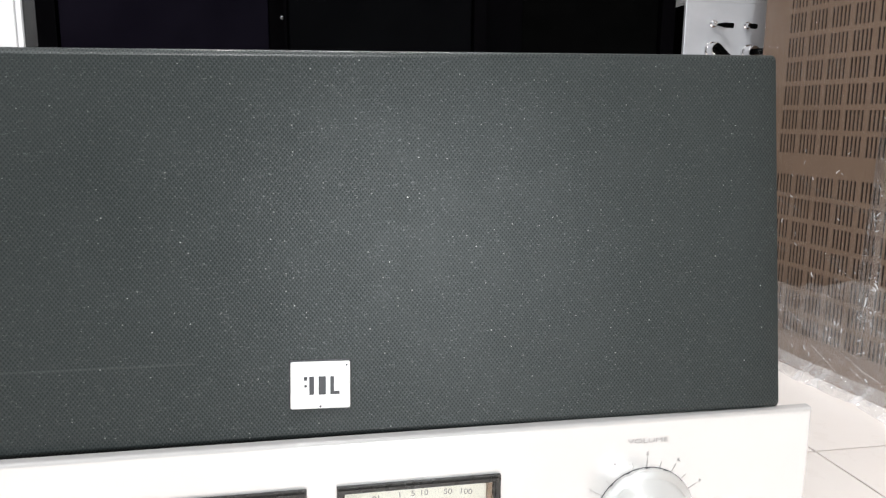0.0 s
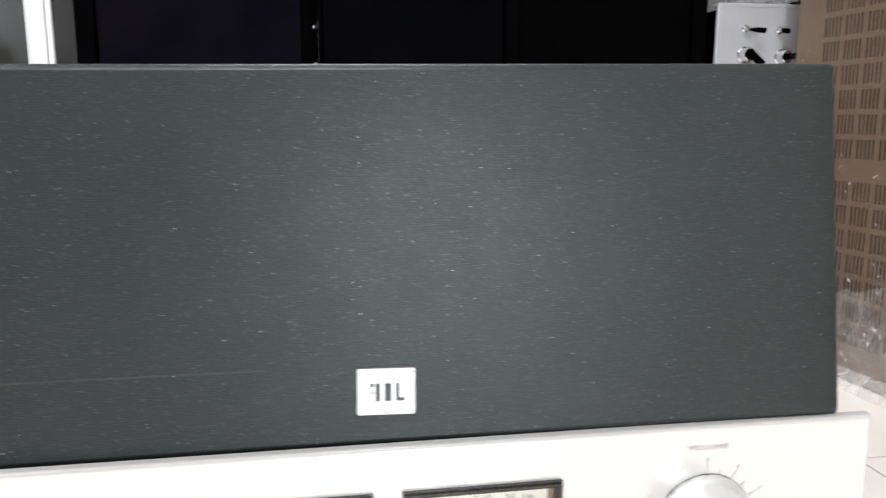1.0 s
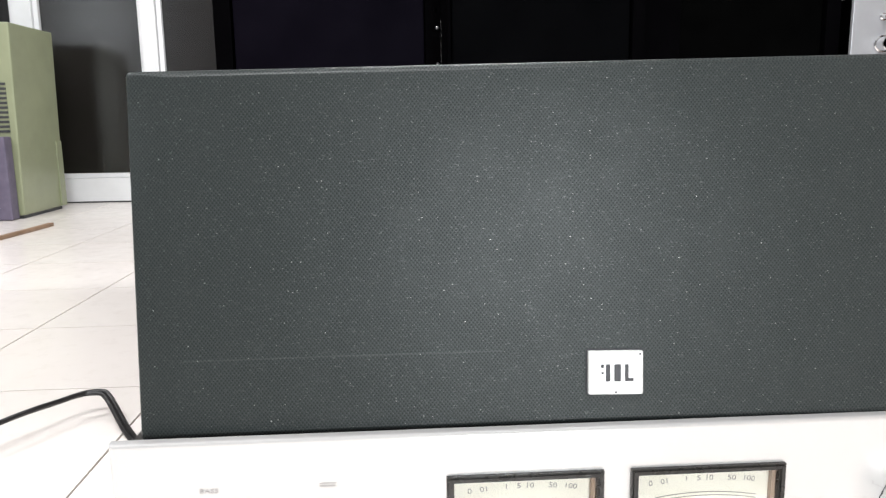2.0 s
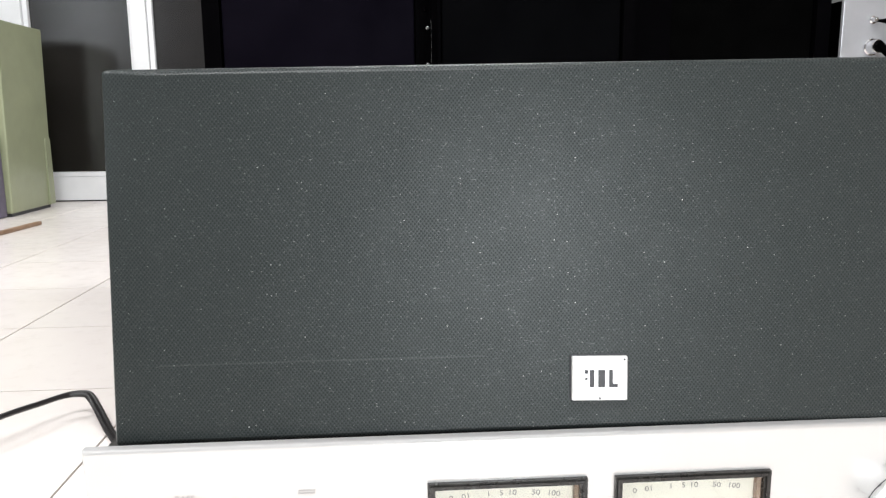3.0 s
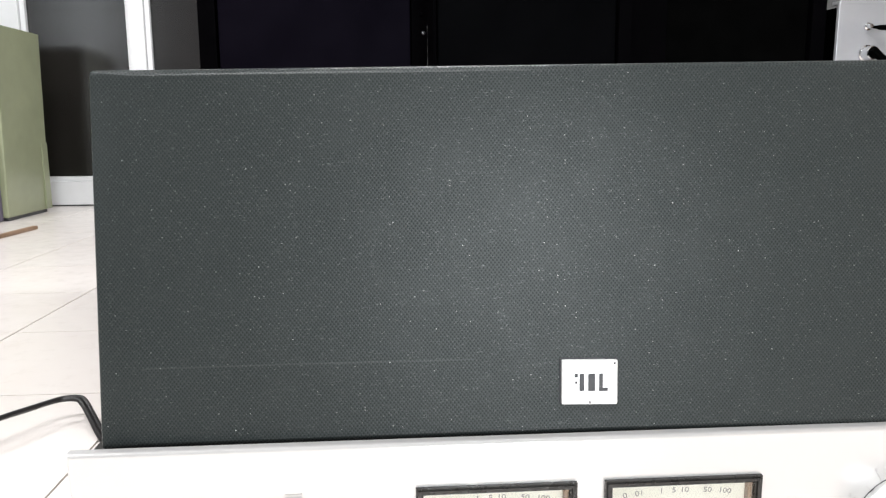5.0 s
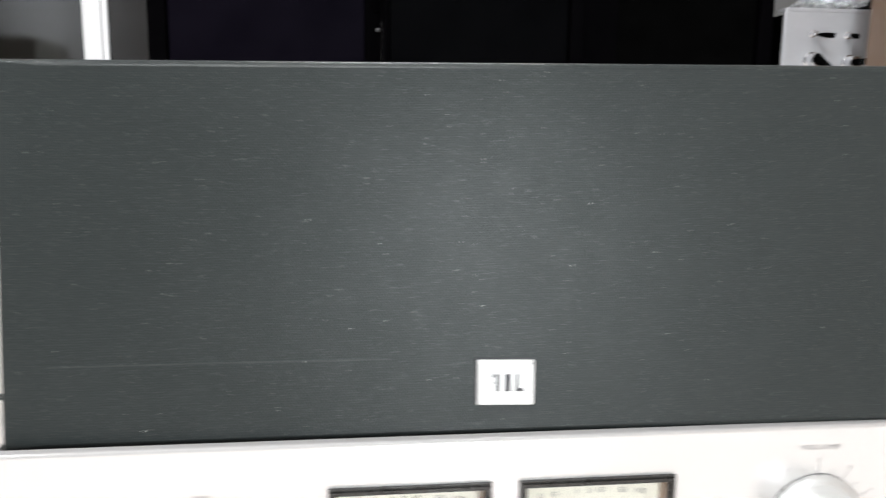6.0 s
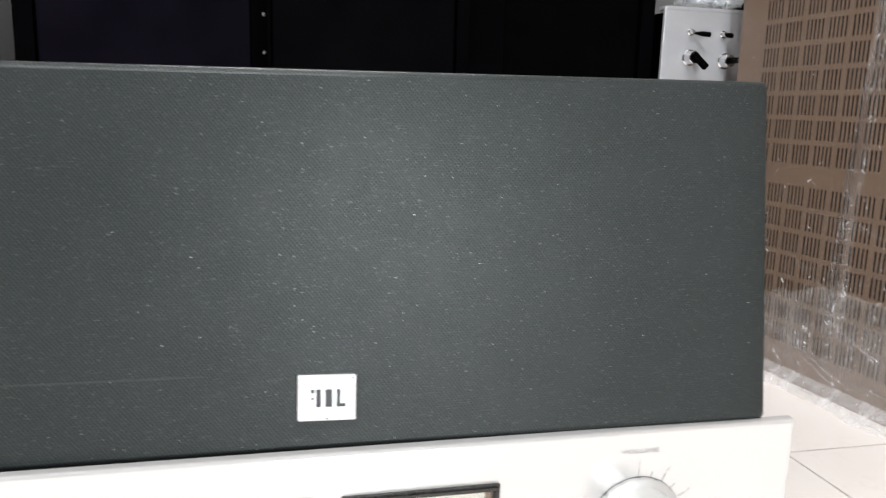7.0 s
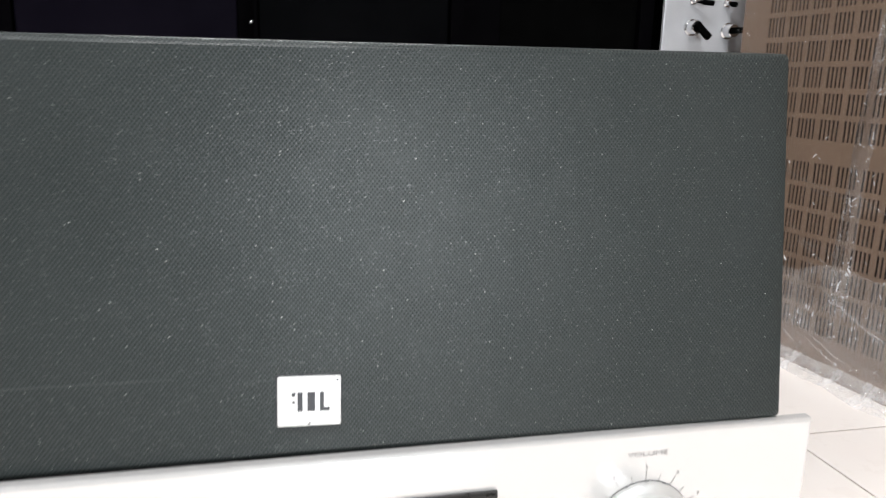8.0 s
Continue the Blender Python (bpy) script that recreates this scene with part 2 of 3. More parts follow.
def bm_lathe(profile, m, seg=48):
    """Turn (radius, height) pairs round the z axis, then pose by m."""
    bm = bmesh.new()
    rings = []
    for r, h in profile:
        if r <= 1e-6:
            rings.append([bm.verts.new((0, 0, h))])
        else:
            rings.append([bm.verts.new((r * math.cos(2 * math.pi * i / seg), r * math.sin(2 * math.pi * i / seg), h)) for i in range(seg)])
    for a, b in zip(rings, rings[1:]):
        for i in range(seg):
            j = (i + 1) % seg
            q = [a[i % len(a)], a[j % len(a)], b[j % len(b)], b[i % len(b)]]
            q = list(dict.fromkeys(q))
            if len(q) > 2:
                bm.faces.new(q)
    bmesh.ops.recalc_face_normals(bm, faces=bm.faces[:])
    bm.transform(m)
    return bm


def bm_tube(points, radius, sides=10, flat=1.0):
    """A round or flattened tube along points."""
    bm = bmesh.new()
    rings = []
    pts = [Vector(p) for p in points]
    for i, p in enumerate(pts):
        d = (pts[min(i + 1, len(pts) - 1)] - pts[max(i - 1, 0)]).normalized()
        side = d.cross(Vector((0, 0, 1)))
        side = side.normalized() if side.length > 1e-4 else Vector((1, 0, 0))
        up = side.cross(d)
        rings.append([bm.verts.new(p + radius * (math.cos(2 * math.pi * k / sides) * side * flat + math.sin(2 * math.pi * k / sides) * up)) for k in range(sides)])
    for a, b in zip(rings, rings[1:]):
        for k in range(sides):
            bm.faces.new((a[k], a[(k + 1) % sides], b[(k + 1) % sides], b[k]))
    bm.faces.new(rings[0][::-1])
    bm.faces.new(rings[-1])
    bmesh.ops.recalc_face_normals(bm, faces=bm.faces[:])
    return bm


def smooth_path(points, steps=8):
    """Catmull-Rom through points."""
    p = [Vector(q) for q in points]
    p = [2 * p[0] - p[1]] + p + [2 * p[-1] - p[-2]]
    out = []
    for i in range(1, len(p) - 2):
        for s in range(steps):
            t = s / steps
            a, b, c, d = p[i - 1:i + 3]
            out.append(0.5 * (2 * b + (c - a) * t + (2 * a - 5 * b + 4 * c - d) * t * t + (3 * b - a - 3 * c + d) * t ** 3))
    out.append(p[-2])
    return out


def bm_plate(us, vs, hole, thick):
    """A plate in the u, v plane (x, z), front at y = 0, back at y = thick, with the cells left out for which hole(i, j) is true."""
    bm = bmesh.new()
    grid = {}

    def vert(i, j, k):
        if (i, j, k) not in grid:
            grid[i, j, k] = bm.verts.new((us[i], k * thick, vs[j]))
        return grid[i, j, k]

    nu, nv = len(us) - 1, len(vs) - 1
    full = {(i, j) for i in range(nu) for j in range(nv) if not hole(i, j)}
    for i, j in full:
        bm.faces.new([vert(*q, 0) for q in ((i, j), (i + 1, j), (i + 1, j + 1), (i, j + 1))])
        bm.faces.new([vert(*q, 1) for q in ((i, j), (i, j + 1), (i + 1, j + 1), (i + 1, j))])
        for di, dj, a, b in ((-1, 0, (i, j), (i, j + 1)), (1, 0, (i + 1, j), (i + 1, j + 1)), (0, -1, (i, j), (i + 1, j)), (0, 1, (i, j + 1), (i + 1, j + 1))):
            if (i + di, j + dj) not in full:
                bm.faces.new([vert(*a, 0), vert(*b, 0), vert(*b, 1), vert(*a, 1)])
    bmesh.ops.recalc_face_normals(bm, faces=bm.faces[:])
    return bm


def mesh_of(name, bm, material, smooth=False):
    me = bpy.data.meshes.new(name)
    bm.to_mesh(me)
    bm.free()
    me.materials.append(material)
    if smooth:
        me.polygons.foreach_set("use_smooth", [True] * len(me.polygons))
        me.set_sharp_from_angle(angle=radians(38))
    return me


def part(name, bm, material, parent, label="", smooth=False):
    ob = new(name, mesh_of(name, bm, material, smooth))
    ob.parent = parent
    return tagged(ob, label)


def thing(name, label, category, base=(0, 0, 0), group="", kind=""):
    ob = new(name)
    ob.empty_display_size = 0.05
    ob.matrix_world = Matrix.Translation(base)
    return tagged(ob, label, category, group, kind)


def structure(name, bm, material, label, category):
    return tagged(new(name, mesh_of(name, bm, material)), label, category, kind="structure")


def text_mesh(body, size, at, material, name, parent, turn=0.0, depth=0.0001, wide=1.0):
    """Letters that stand upright and face -y, their middle at the given place, turned about the y axis."""
    cu = bpy.data.curves.new("writing", "FONT")
    cu.body, cu.size, cu.align_x, cu.align_y, cu.extrude = body, size, "CENTER", "CENTER", depth
    tmp = bpy.data.objects.new("writing", cu)
    me = bpy.data.meshes.new_from_object(tmp)
    bpy.data.objects.remove(tmp)
    me.name = name
    me.transform(pose(*at) @ pose(0, 0, 0, 0, turn, 0) @ pose(0, 0, 0, 90, 0, 0) @ Matrix.Diagonal((wide, 1, 1, 1)))
    me.materials.clear()
    me.materials.append(material)
    ob = new(name, me)
    ob.parent = parent
    return ob


# ---- the room ----
ROOM = dict(x0=-5.0, x1=2.6, y0=-3.2, y1=2.98, h=2.8)
X0, X1, Y0, Y1, HH = ROOM["x0"], ROOM["x1"], ROOM["y0"], ROOM["y1"], ROOM["h"]
floor = structure("floor", bm_box(X0 - 0.1, X1 + 0.1, Y0 - 0.1, Y1 + 0.3, -0.1, -0.003), M_GROUT, "pale glazed tile floor with brown grout", "floor")
structure("ceiling", bm_box(X0 - 0.1, X1 + 0.1, Y0 - 0.1, Y1 + 0.3, HH, HH + 0.1), M_CEIL, "plain pale grey painted ceiling", "ceiling")
structure("wall_east", bm_box(X1, X1 + 0.12, Y0, Y1 + 0.2, 0, HH), M_WALL, "plain grey painted wall", "wall")
structure("wall_west", bm_box(X0 - 0.12, X0, Y0, Y1 + 0.2, 0, HH), M_WALL, "plain grey painted wall", "wall")
# front wall with the entrance opening
structure("wall_south", bm_join(bm_box(X0, -4.2, Y0 - 0.12, Y0, 0, HH), bm_box(-3.3, -0.10, Y0 - 0.12, Y0, 0, HH), bm_box(-4.2, -3.3, Y0 - 0.12, Y0, 2.3, HH),
                             bm_box(-4.2, -3.3, Y0 - 0.12, Y0, 0, 1.05), bm_box(0.70, X1, Y0 - 0.12, Y0, 0, HH), bm_box(-0.10, 0.70, Y0 - 0.12, Y0, 2.05, HH)),
          M_WALL, "plain grey painted wall with a window and an entrance", "wall")
structure("wall_north", bm_box(X0, X1, Y1 + 0.06, Y1 + 0.18, 0, HH), M_WALL, "plain wall behind the glazed partition", "wall")


def partition():
    """White aluminium partition with dark patterned glass between bottom rail and posts."""
    p = thing("wall_partition", "white aluminium partition with dark patterned glass panes", "partition", (0, Y1, 0), kind="structure")
    at = Matrix.Translation((0, -Y1, 0))

    def piece(name, bm, mat, label=""):
        bm.transform(at)
        return part(name, bm, mat, p, label)

    piece("bottom_rail", bm_join(bm_box(X0, 0.9, Y1 - 0.005, Y1 + 0.055, 0.006, 0.1055, 0.002), bm_box(X0, 0.9, Y1 + 0.006, Y1 + 0.05, 0.1065, 0.1255, 0.002)), M_ALU)
    piece("floor_seal", bm_box(X0, 0.9, Y1 + 0.002, Y1 + 0.05, 0.0, 0.006), M_INK)
    posts = [(-1.168, -1.070), (-1.685, -1.569), (-3.2, -3.10), (0.3, 0.40)]
    for a, b in posts:
        piece("post", bm_join(bm_box(a + 0.013, b - 0.022, Y1 - 0.012, Y1 + 0.05, 0.1265, HH - 0.002, 0.002), bm_box(a, a + 0.011, Y1 + 0.002, Y1 + 0.05, 0.1265, HH - 0.002, 0.002),
                              bm_box(b - 0.02, b, Y1 + 0.002, Y1 + 0.05, 0.1265, HH - 0.002, 0.002)), M_ALU)
    spans = [(-5.0, -3.2), (-3.10, -1.685), (-1.569, -1.168), (-1.070, 0.3), (0.40, 0.9)]
    for a, b in spans:
        piece("pane", bm_box(a, b, Y1 + 0.022, Y1 + 0.03, 0.1265, HH - 0.002), M_PANE, "dark patterned glass pane")


partition()

# ---- big things round the subject ----


def black_cabinet(name, x0, x1, y, height, depth, label, with_handle, door_mat=None, left=0.026, right=0.026):
    c = thing(name, label, "cabinet", ((x0 + x1) / 2, y, 0), "black cabinets")
    at = Matrix.Translation((-(x0 + x1) / 2, -y, 0))

    def piece(nm, bm, mat, lab="", parent=None, smooth=False):
        bm.transform(at)
        return part(nm, bm, mat, parent or c, lab, smooth)

    piece("carcass", bm_box(x0, x1, y + 0.02, y + depth, 0.0, height, 0.004), M_CABFRAME)
    frame_bm = bm_plate([x0, x0 + left, x1 - right, x1], [0.02, 0.08, height - 0.06, height], lambda i, j: i == 1 and j == 1, 0.02)
    frame_bm.transform(Matrix.Translation((0, y, 0)))
    door = piece("door", bm_box(x0 + left + 0.002, x1 - right - 0.002, y + 0.008, y + 0.019, 0.082, height - 0.062, 0.002), door_mat or M_CAB, "smooth black door panel")
    piece("door_frame", frame_bm, M_CABFRAME)
    if with_handle:
        hx = x1 - 0.0202
        h = piece("handle", bm_join(bm_tube(smooth_path([(hx, y - 0.001, 0.424), (hx, y - 0.016, 0.426), (hx, y - 0.018, 0.454), (hx, y - 0.016, 0.482), (hx, y - 0.001, 0.484)], 6), 0.0022, 8)), M_REARSIDE,
                  "slim dark metal pull handle", None, True)
        for z in (0.420, 0.475):
            piece("bolt", bm_lathe([(0, 0.004), (0.0022, 0.003), (0.003, 0)], pose(hx - 0.007, y, z, 90), 12), M_STEEL, "small steel bolt", None, True)
        piece("screw", bm_lathe([(0, 0.003), (0.0025, 0.002), (0.0032, 0)], pose(hx - 0.010, y, 0.503, 90), 12), M_CABFRAME, "", None, True)
    return c


black_cabinet("black_cabinet", -0.373, -0.003, 0.89, 1.25, 0.42, "tall black cabinet with a purplish door and slim handle", True, None, 0.026, 0.0455)
black_cabinet("black_cabinet", -0.0252, 0.2440, 0.72, 1.25, 0.16, "tall black cabinet with a smooth dark door", False, M_CABDARK, 0.004, 0.0165)
black_cabinet("black_cabinet", 0.2465, 0.527, 0.735, 1.25, 0.40, "tall matt black cabinet standing beside a silver amplifier", False, M_BLACK, 0.052, 0.02)


def rear_amplifier():
    """Silver amplifier on a black stand, behind the wrapped case."""
    x0, x1, y, z0, z1 = 0.526, 0.955, 0.71, 0.372, 0.499
    st = thing("equipment_stand", "plain black stand carrying a silver amplifier", "stand", (0.72, 0.92, 0))
    at = Matrix.Translation((-0.72, -0.92, 0))
    for nm, bm in (("top_board", bm_box(0.560, x1, y + 0.005, 1.08, 0.352, 0.372, 0.003)), ("side_board", bm_box(0.565, 0.585, y + 0.01, 1.07, 0, 0.351)),
                   ("side_board", bm_box(x1 - 0.025, x1 - 0.005, y + 0.01, 1.07, 0, 0.351))):
        bm.transform(at)
        part(nm, bm, M_BLACK, st)
    a = thing("rear_amplifier", "silver amplifier with toggle switches and chrome knobs on a stand", "amplifier", (0.72, 0.9, z0))
    at2 = Matrix.Translation((-0.72, -0.9, -z0))

    def piece(nm, bm, mat, lab="", parent=None, smooth=False):
        bm.transform(at2)
        return part(nm, bm, mat, parent or a, lab, smooth)

    piece("faceplate", bm_box(x0 + 0.004, x1, y, y + 0.006, z0 + 0.002, z1 - 0.001, 0.001), M_REAR, "satin silver faceplate")
    piece("case", bm_box(x0 + 0.035, x1, y + 0.0065, 1.06, z0, z1 - 0.0005, 0.002), M_BLACK, "black case")

    def toggle(x, z, length, yaw):
        m = pose(x, y, z, 90) @ pose(0, 0, 0, 8, yaw, 0)
        t = piece("toggle_switch", bm_lathe([(0.0052, 0), (0.0052, 0.003), (0.0034, 0.004), (0.003, 0.010), (0, 0.0102)], pose(x, y, z, 90), 20), M_CHROME, "chrome toggle with black lever", None, True)
        piece("lever", bm_lathe([(0.0016, 0.006), (0.002, 0.010), (0.0036, length * 0.6), (0.0036, length), (0, length + 0.001)], m, 16), M_BLACK, "", t, True)

    toggle(0.5715, 0.464, 0.030, 42)
    toggle(0.6245, 0.463, 0.019, 12)

    def knob(x, z, turn):
        m = pose(x, y, z, 90)
        k = piece("knob", bm_lathe([(0.0115, 0), (0.0115, 0.003), (0.0098, 0.004), (0.0092, 0.017), (0.0082, 0.018), (0, 0.018)], m, 32), M_CHROME, "chrome rotary knob with a black pointer", None, True)
        bar = bm_box(-0.0042, 0.0042, -0.022, 0.007, 0.0175, 0.026, 0.001)
        bar.transform(m @ pose(0, 0, 0, 0, 0, turn))
        piece("pointer", bar, M_BLACK, "", k)

    knob(0.5726, 0.428, 50)
    knob(0.6305, 0.4255, 95)
    piece("lid_lip", bm_box(x0 + 0.005, x1, y - 0.0006, y + 0.02, z1 - 0.0052, z1, 0.0008), M_REAR)
    # what lies on it: a crumpled clear bag and a small black box
    bag = bmesh.new()
    bmesh.ops.create_icosphere(bag, subdivisions=4, radius=1)
    for v in bag.verts:
        k = 1 + 0.35 * noise.noise(v.co * 2.1) + 0.16 * noise.noise(v.co * 6)
        v.co = Vector((v.co.x * 0.045 * k, v.co.y * 0.05 * k, max(0.0, 0.026 + v.co.z * 0.030 * k)))
    bag.transform(Matrix.Translation((0.645, y + 0.075, z1)))
    b = tagged(new("plastic_bag", mesh_of("plastic_bag", bag, M_FILM_EDGE, True)), "crumpled clear plastic bag on the silver amplifier", "bag")
    b.visible_shadow = False
    tagged(new("small_black_box", mesh_of("small_black_box", bm_box(0.71, 0.78, y + 0.03, y + 0.13, z1, z1 + 0.06, 0.003), M_BLACK)), "small matt black box on the silver amplifier", "box")


rear_amplifier()


def wrapped_case():
    """Tall brown case whose side is a slotted board, wrapped in clear film."""
    # the upper, unseen height is added to shade the loudspeaker's right end
    xf, ya, yb, h = 0.632, 0.675, -1.70, 1.30
    c = thing("wrapped_case", "brown slotted board case wrapped in clear plastic film", "case", (xf + 0.2, 0.32, 0))
    at = Matrix.Translation((-(xf + 0.2), -0.32, 0)) @ pose(xf, ya, 0, 0, 0, 5.7) @ Matrix.Translation((-xf, -ya, 0))
    FOLD = 0.43
    us, vs, cols, rows = [0.0], [0.0], set(), set()
    pitch, blockw, n = 0.0358, 0.0275, 5
    slot = 0.0033
    for k in range(14):
        mid = 0.0631 + k * pitch
        for s in range(n):
            a = mid - blockw / 2 + (blockw - slot) * s / (n - 1)
            cols.add(len(us))
            us += [a, a + slot]
    us.append(ya - yb)
    zs = [0.0607 + 0.0310 * k for k in range(7)] + [0.3002 + 0.0313 * k for k in range(7)] + [0.5780 + 0.0313 * k for k in range(11)]
    for z in zs:
        rows.add(len(vs))
        vs += [z - 0.0123, z + 0.0123]
    vs.append(h)
    bm = bm_plate(us, vs, lambda i, j: i in cols and j in rows, 0.0013)
    bm.transform(at @ pose(xf, ya, 0.0, 0, 0, -90))
    part("slotted_board", bm, M_BOARD, c, "brown hardboard with rows of upright slots")
    # a dark block close behind the board stands in for the slots' inner shade
    for nm, b, mat in (("slot_shade_block", bm_box(xf + 0.006, xf + 0.4, yb + 0.005, ya - 0.005, 0.003, h - 0.004), M_SLOT), ("top_board", bm_box(xf, xf + 0.42, yb, ya, h, h + 0.012, 0.002), M_BOARD),
                       ("end_board", bm_box(xf + 0.0035, xf + 0.42, ya - 0.004, ya, 0.002, h, 0.001), M_BOARD), ("end_board", bm_box(xf + 0.0035, xf + 0.42, yb, yb + 0.004, 0.002, h, 0.001), M_BOARD)):
        b.transform(at)
        part(nm, b, mat, c)
    # film stretched over the board, with folds
    rnd = random.Random(4)
    bm = bmesh.new()
    ny, nz = 150, 80
    grid = []
    for j in range(nz + 1):
        row = []
        for i in range(ny + 1):
            y = ya + 0.004 - (ya - yb + 0.008) * i / ny
            z = 0.006 + (h - 0.006) * j / nz
            w = noise.noise((y * 9, z * 5, 1.0)) * 0.004 + noise.noise((y * 30 + z * 18, z * 12, 4.0)) * 0.0016
            fold = math.exp(-((y - FOLD - 0.010 * math.sin(z * 9)) / 0.010) ** 2) * (0.006 + 0.004 * noise.noise((z * 40, 3, 2)))
            foot = max(0.0, 1 - z / 0.05) ** 2 * (0.012 + 0.012 * noise.noise((y * 25, 7, z * 20)))
            row.append(bm.verts.new((xf - 0.006 - abs(w) - fold - foot, y, z)))
        grid.append(row)
    for j in range(nz):
        for i in range(ny):
            bm.faces.new((grid[j][i], grid[j][i + 1], grid[j + 1][i + 1], grid[j + 1][i]))
    bm.transform(at)
    film = part("film", bm, M_FILM, c, "clear wrinkled stretch film", True)
    film.visible_shadow = False
    # bright creases: short curls along the fold and over the lower part, and long ridges that run down across it
    bits = []
    for k in range(210):
        if k < 90:
            z = 0.07 + 0.46 * rnd.random()
            y = FOLD + 0.010 * math.sin(z * 9) + rnd.uniform(-0.012, 0.012)
            out = 0.017
        else:
            z, y, out = 0.03 + 0.30 * rnd.random() ** 1.8, rnd.uniform(0.28, ya - 0.02), 0.0165
        ln, ang = rnd.uniform(0.0008, 0.0032), rnd.uniform(-1.2, 1.2)
        dy, dz = ln * math.sin(ang), ln * math.cos(ang)
        bits.append(bm_tube(smooth_path([(xf - out, y - dy, z - dz), (xf - out - 0.0005, y + rnd.uniform(-0.001, 0.001), z), (xf - out, y + dy, z + dz)], 3), rnd.uniform(0.0002, 0.0006), 6))
    bm = bm_join(*bits)
    bm.transform(at)
    cr = part("film_crease", bm, M_CREASE, c, "glinting creases of the film", True)
    tagged(cr, kind="stuff")
    cr.visible_shadow = False
    bits = []
    for k in range(44):
        y, z = ya - 0.01 - 0.34 * rnd.random(), 0.04 + 0.26 * rnd.random() ** 1.3
        ln, slope = rnd.uniform(0.02, 0.13), rnd.uniform(0.05, 0.45)
        pts = [(xf - 0.0175 - 0.002 * rnd.random(), y - ln * u, z - ln * u * slope + 0.004 * rnd.random()) for u in (0, 0.25, 0.5, 0.75, 1)]
        bits.append(bm_tube(smooth_path(pts, 5), rnd.uniform(0.00012, 0.0004), 6))
    bm = bm_join(*bits)
    bm.transform(at)
    cr = part("film_ridge", bm, M_RIDGE, c, "faint long ridges of the film", True)
    tagged(cr, kind="stuff")
    cr.visible_shadow = False
    # the folded double layer
    bm = bmesh.new()
    rows_ = []
    for j in range(61):
        z = 0.10 + (h - 0.11) * j / 60
        mid = FOLD + 0.010 * math.sin(z * 9)
        wd = 0.013 + 0.006 * noise.noise((z * 22, 1, 1))
        rows_.append([bm.verts.new((xf - 0.0175 - 0.003 * math.sin(u * 3.1) - 0.002 * noise.noise((z * 50, u * 3, 6)), mid + wd * (2 * u - 1), z)) for u in (0, 0.25, 0.5, 0.75, 1)])
    for a, b in zip(rows_, rows_[1:]):
        for k in range(4):
            bm.faces.new((a[k], a[k + 1], b[k + 1], b[k]))
    bm.transform(at)
    fo = part("film_fold", bm, M_FOLD, c, "milky double fold of the film", True)
    fo.visible_shadow = False
    # a second, slacker layer over the lower part
    bm = bmesh.new()
    grid = []
    for j in range(25):
        row = []
        for i in range(111):
            y = ya + 0.004 - (ya - yb + 0.008) * i / 110
            z = 0.01 + (0.125 + 0.05 * noise.noise((y * 6, 3, 9)) + 0.02 * noise.noise((y * 23, 5, 1))) * j / 24
            run = noise.noise((y * 10 + z * 26, z * 34 - y * 8, 2.0)) * 0.004 + abs(noise.noise((y * 26 + z * 60, z * 80 - y * 22, 6.0))) * 0.003
            row.append(bm.verts.new((xf - 0.0155 - abs(run), y, z)))
        grid.append(row)
    for a, b in zip(grid, grid[1:]):
        for k in range(110):
            bm.faces.new((a[k], a[k + 1], b[k + 1], b[k]))
    bm.transform(at)
    low = part("film_overlap", bm, M_SLACK, c, "slack milky overlap of the film", True)
    low.visible_shadow = False
    # gathered film along the foot: a wavy skirt that spreads over the tiles
    bm = bmesh.new()
    ny, nx, grid = 230, 9, []
    for i in range(ny + 1):
        y = ya + 0.012 - (ya - yb + 0.02) * i / ny
        reach = 0.027 + 0.007 * noise.noise((y * 12, 2.0, 5.0)) + 0.002 * noise.noise((y * 40, 1.0, 3.0))
        row = []
        for k in range(nx + 1):
            u = k / nx
            z = 0.019 * (1 - u) ** 2 + 0.0025 + (0.007 * noise.noise((y * 20 + u * 2, u * 4, 1.0)) + 0.006 * abs(noise.noise((y * 48, u * 7, 8.0)))) * (0.4 + math.sin(math.pi * u))
            row.append(bm.verts.new((xf - 0.010 - reach * u - 0.003 * noise.noise((y * 50, u * 6, 4.0)), y, max(z, 0.0006))))
        grid.append(row)
    for i in range(ny):
        for k in range(nx):
            bm.faces.new((grid[i][k], grid[i][k + 1], grid[i + 1][k + 1], grid[i + 1][k]))
    bm.transform(at)
    skirt = part("film_skirt", bm, M_FILM_EDGE, c, "crumpled clear film spread on the tiles", True)
    skirt.visible_shadow = False


wrapped_case()


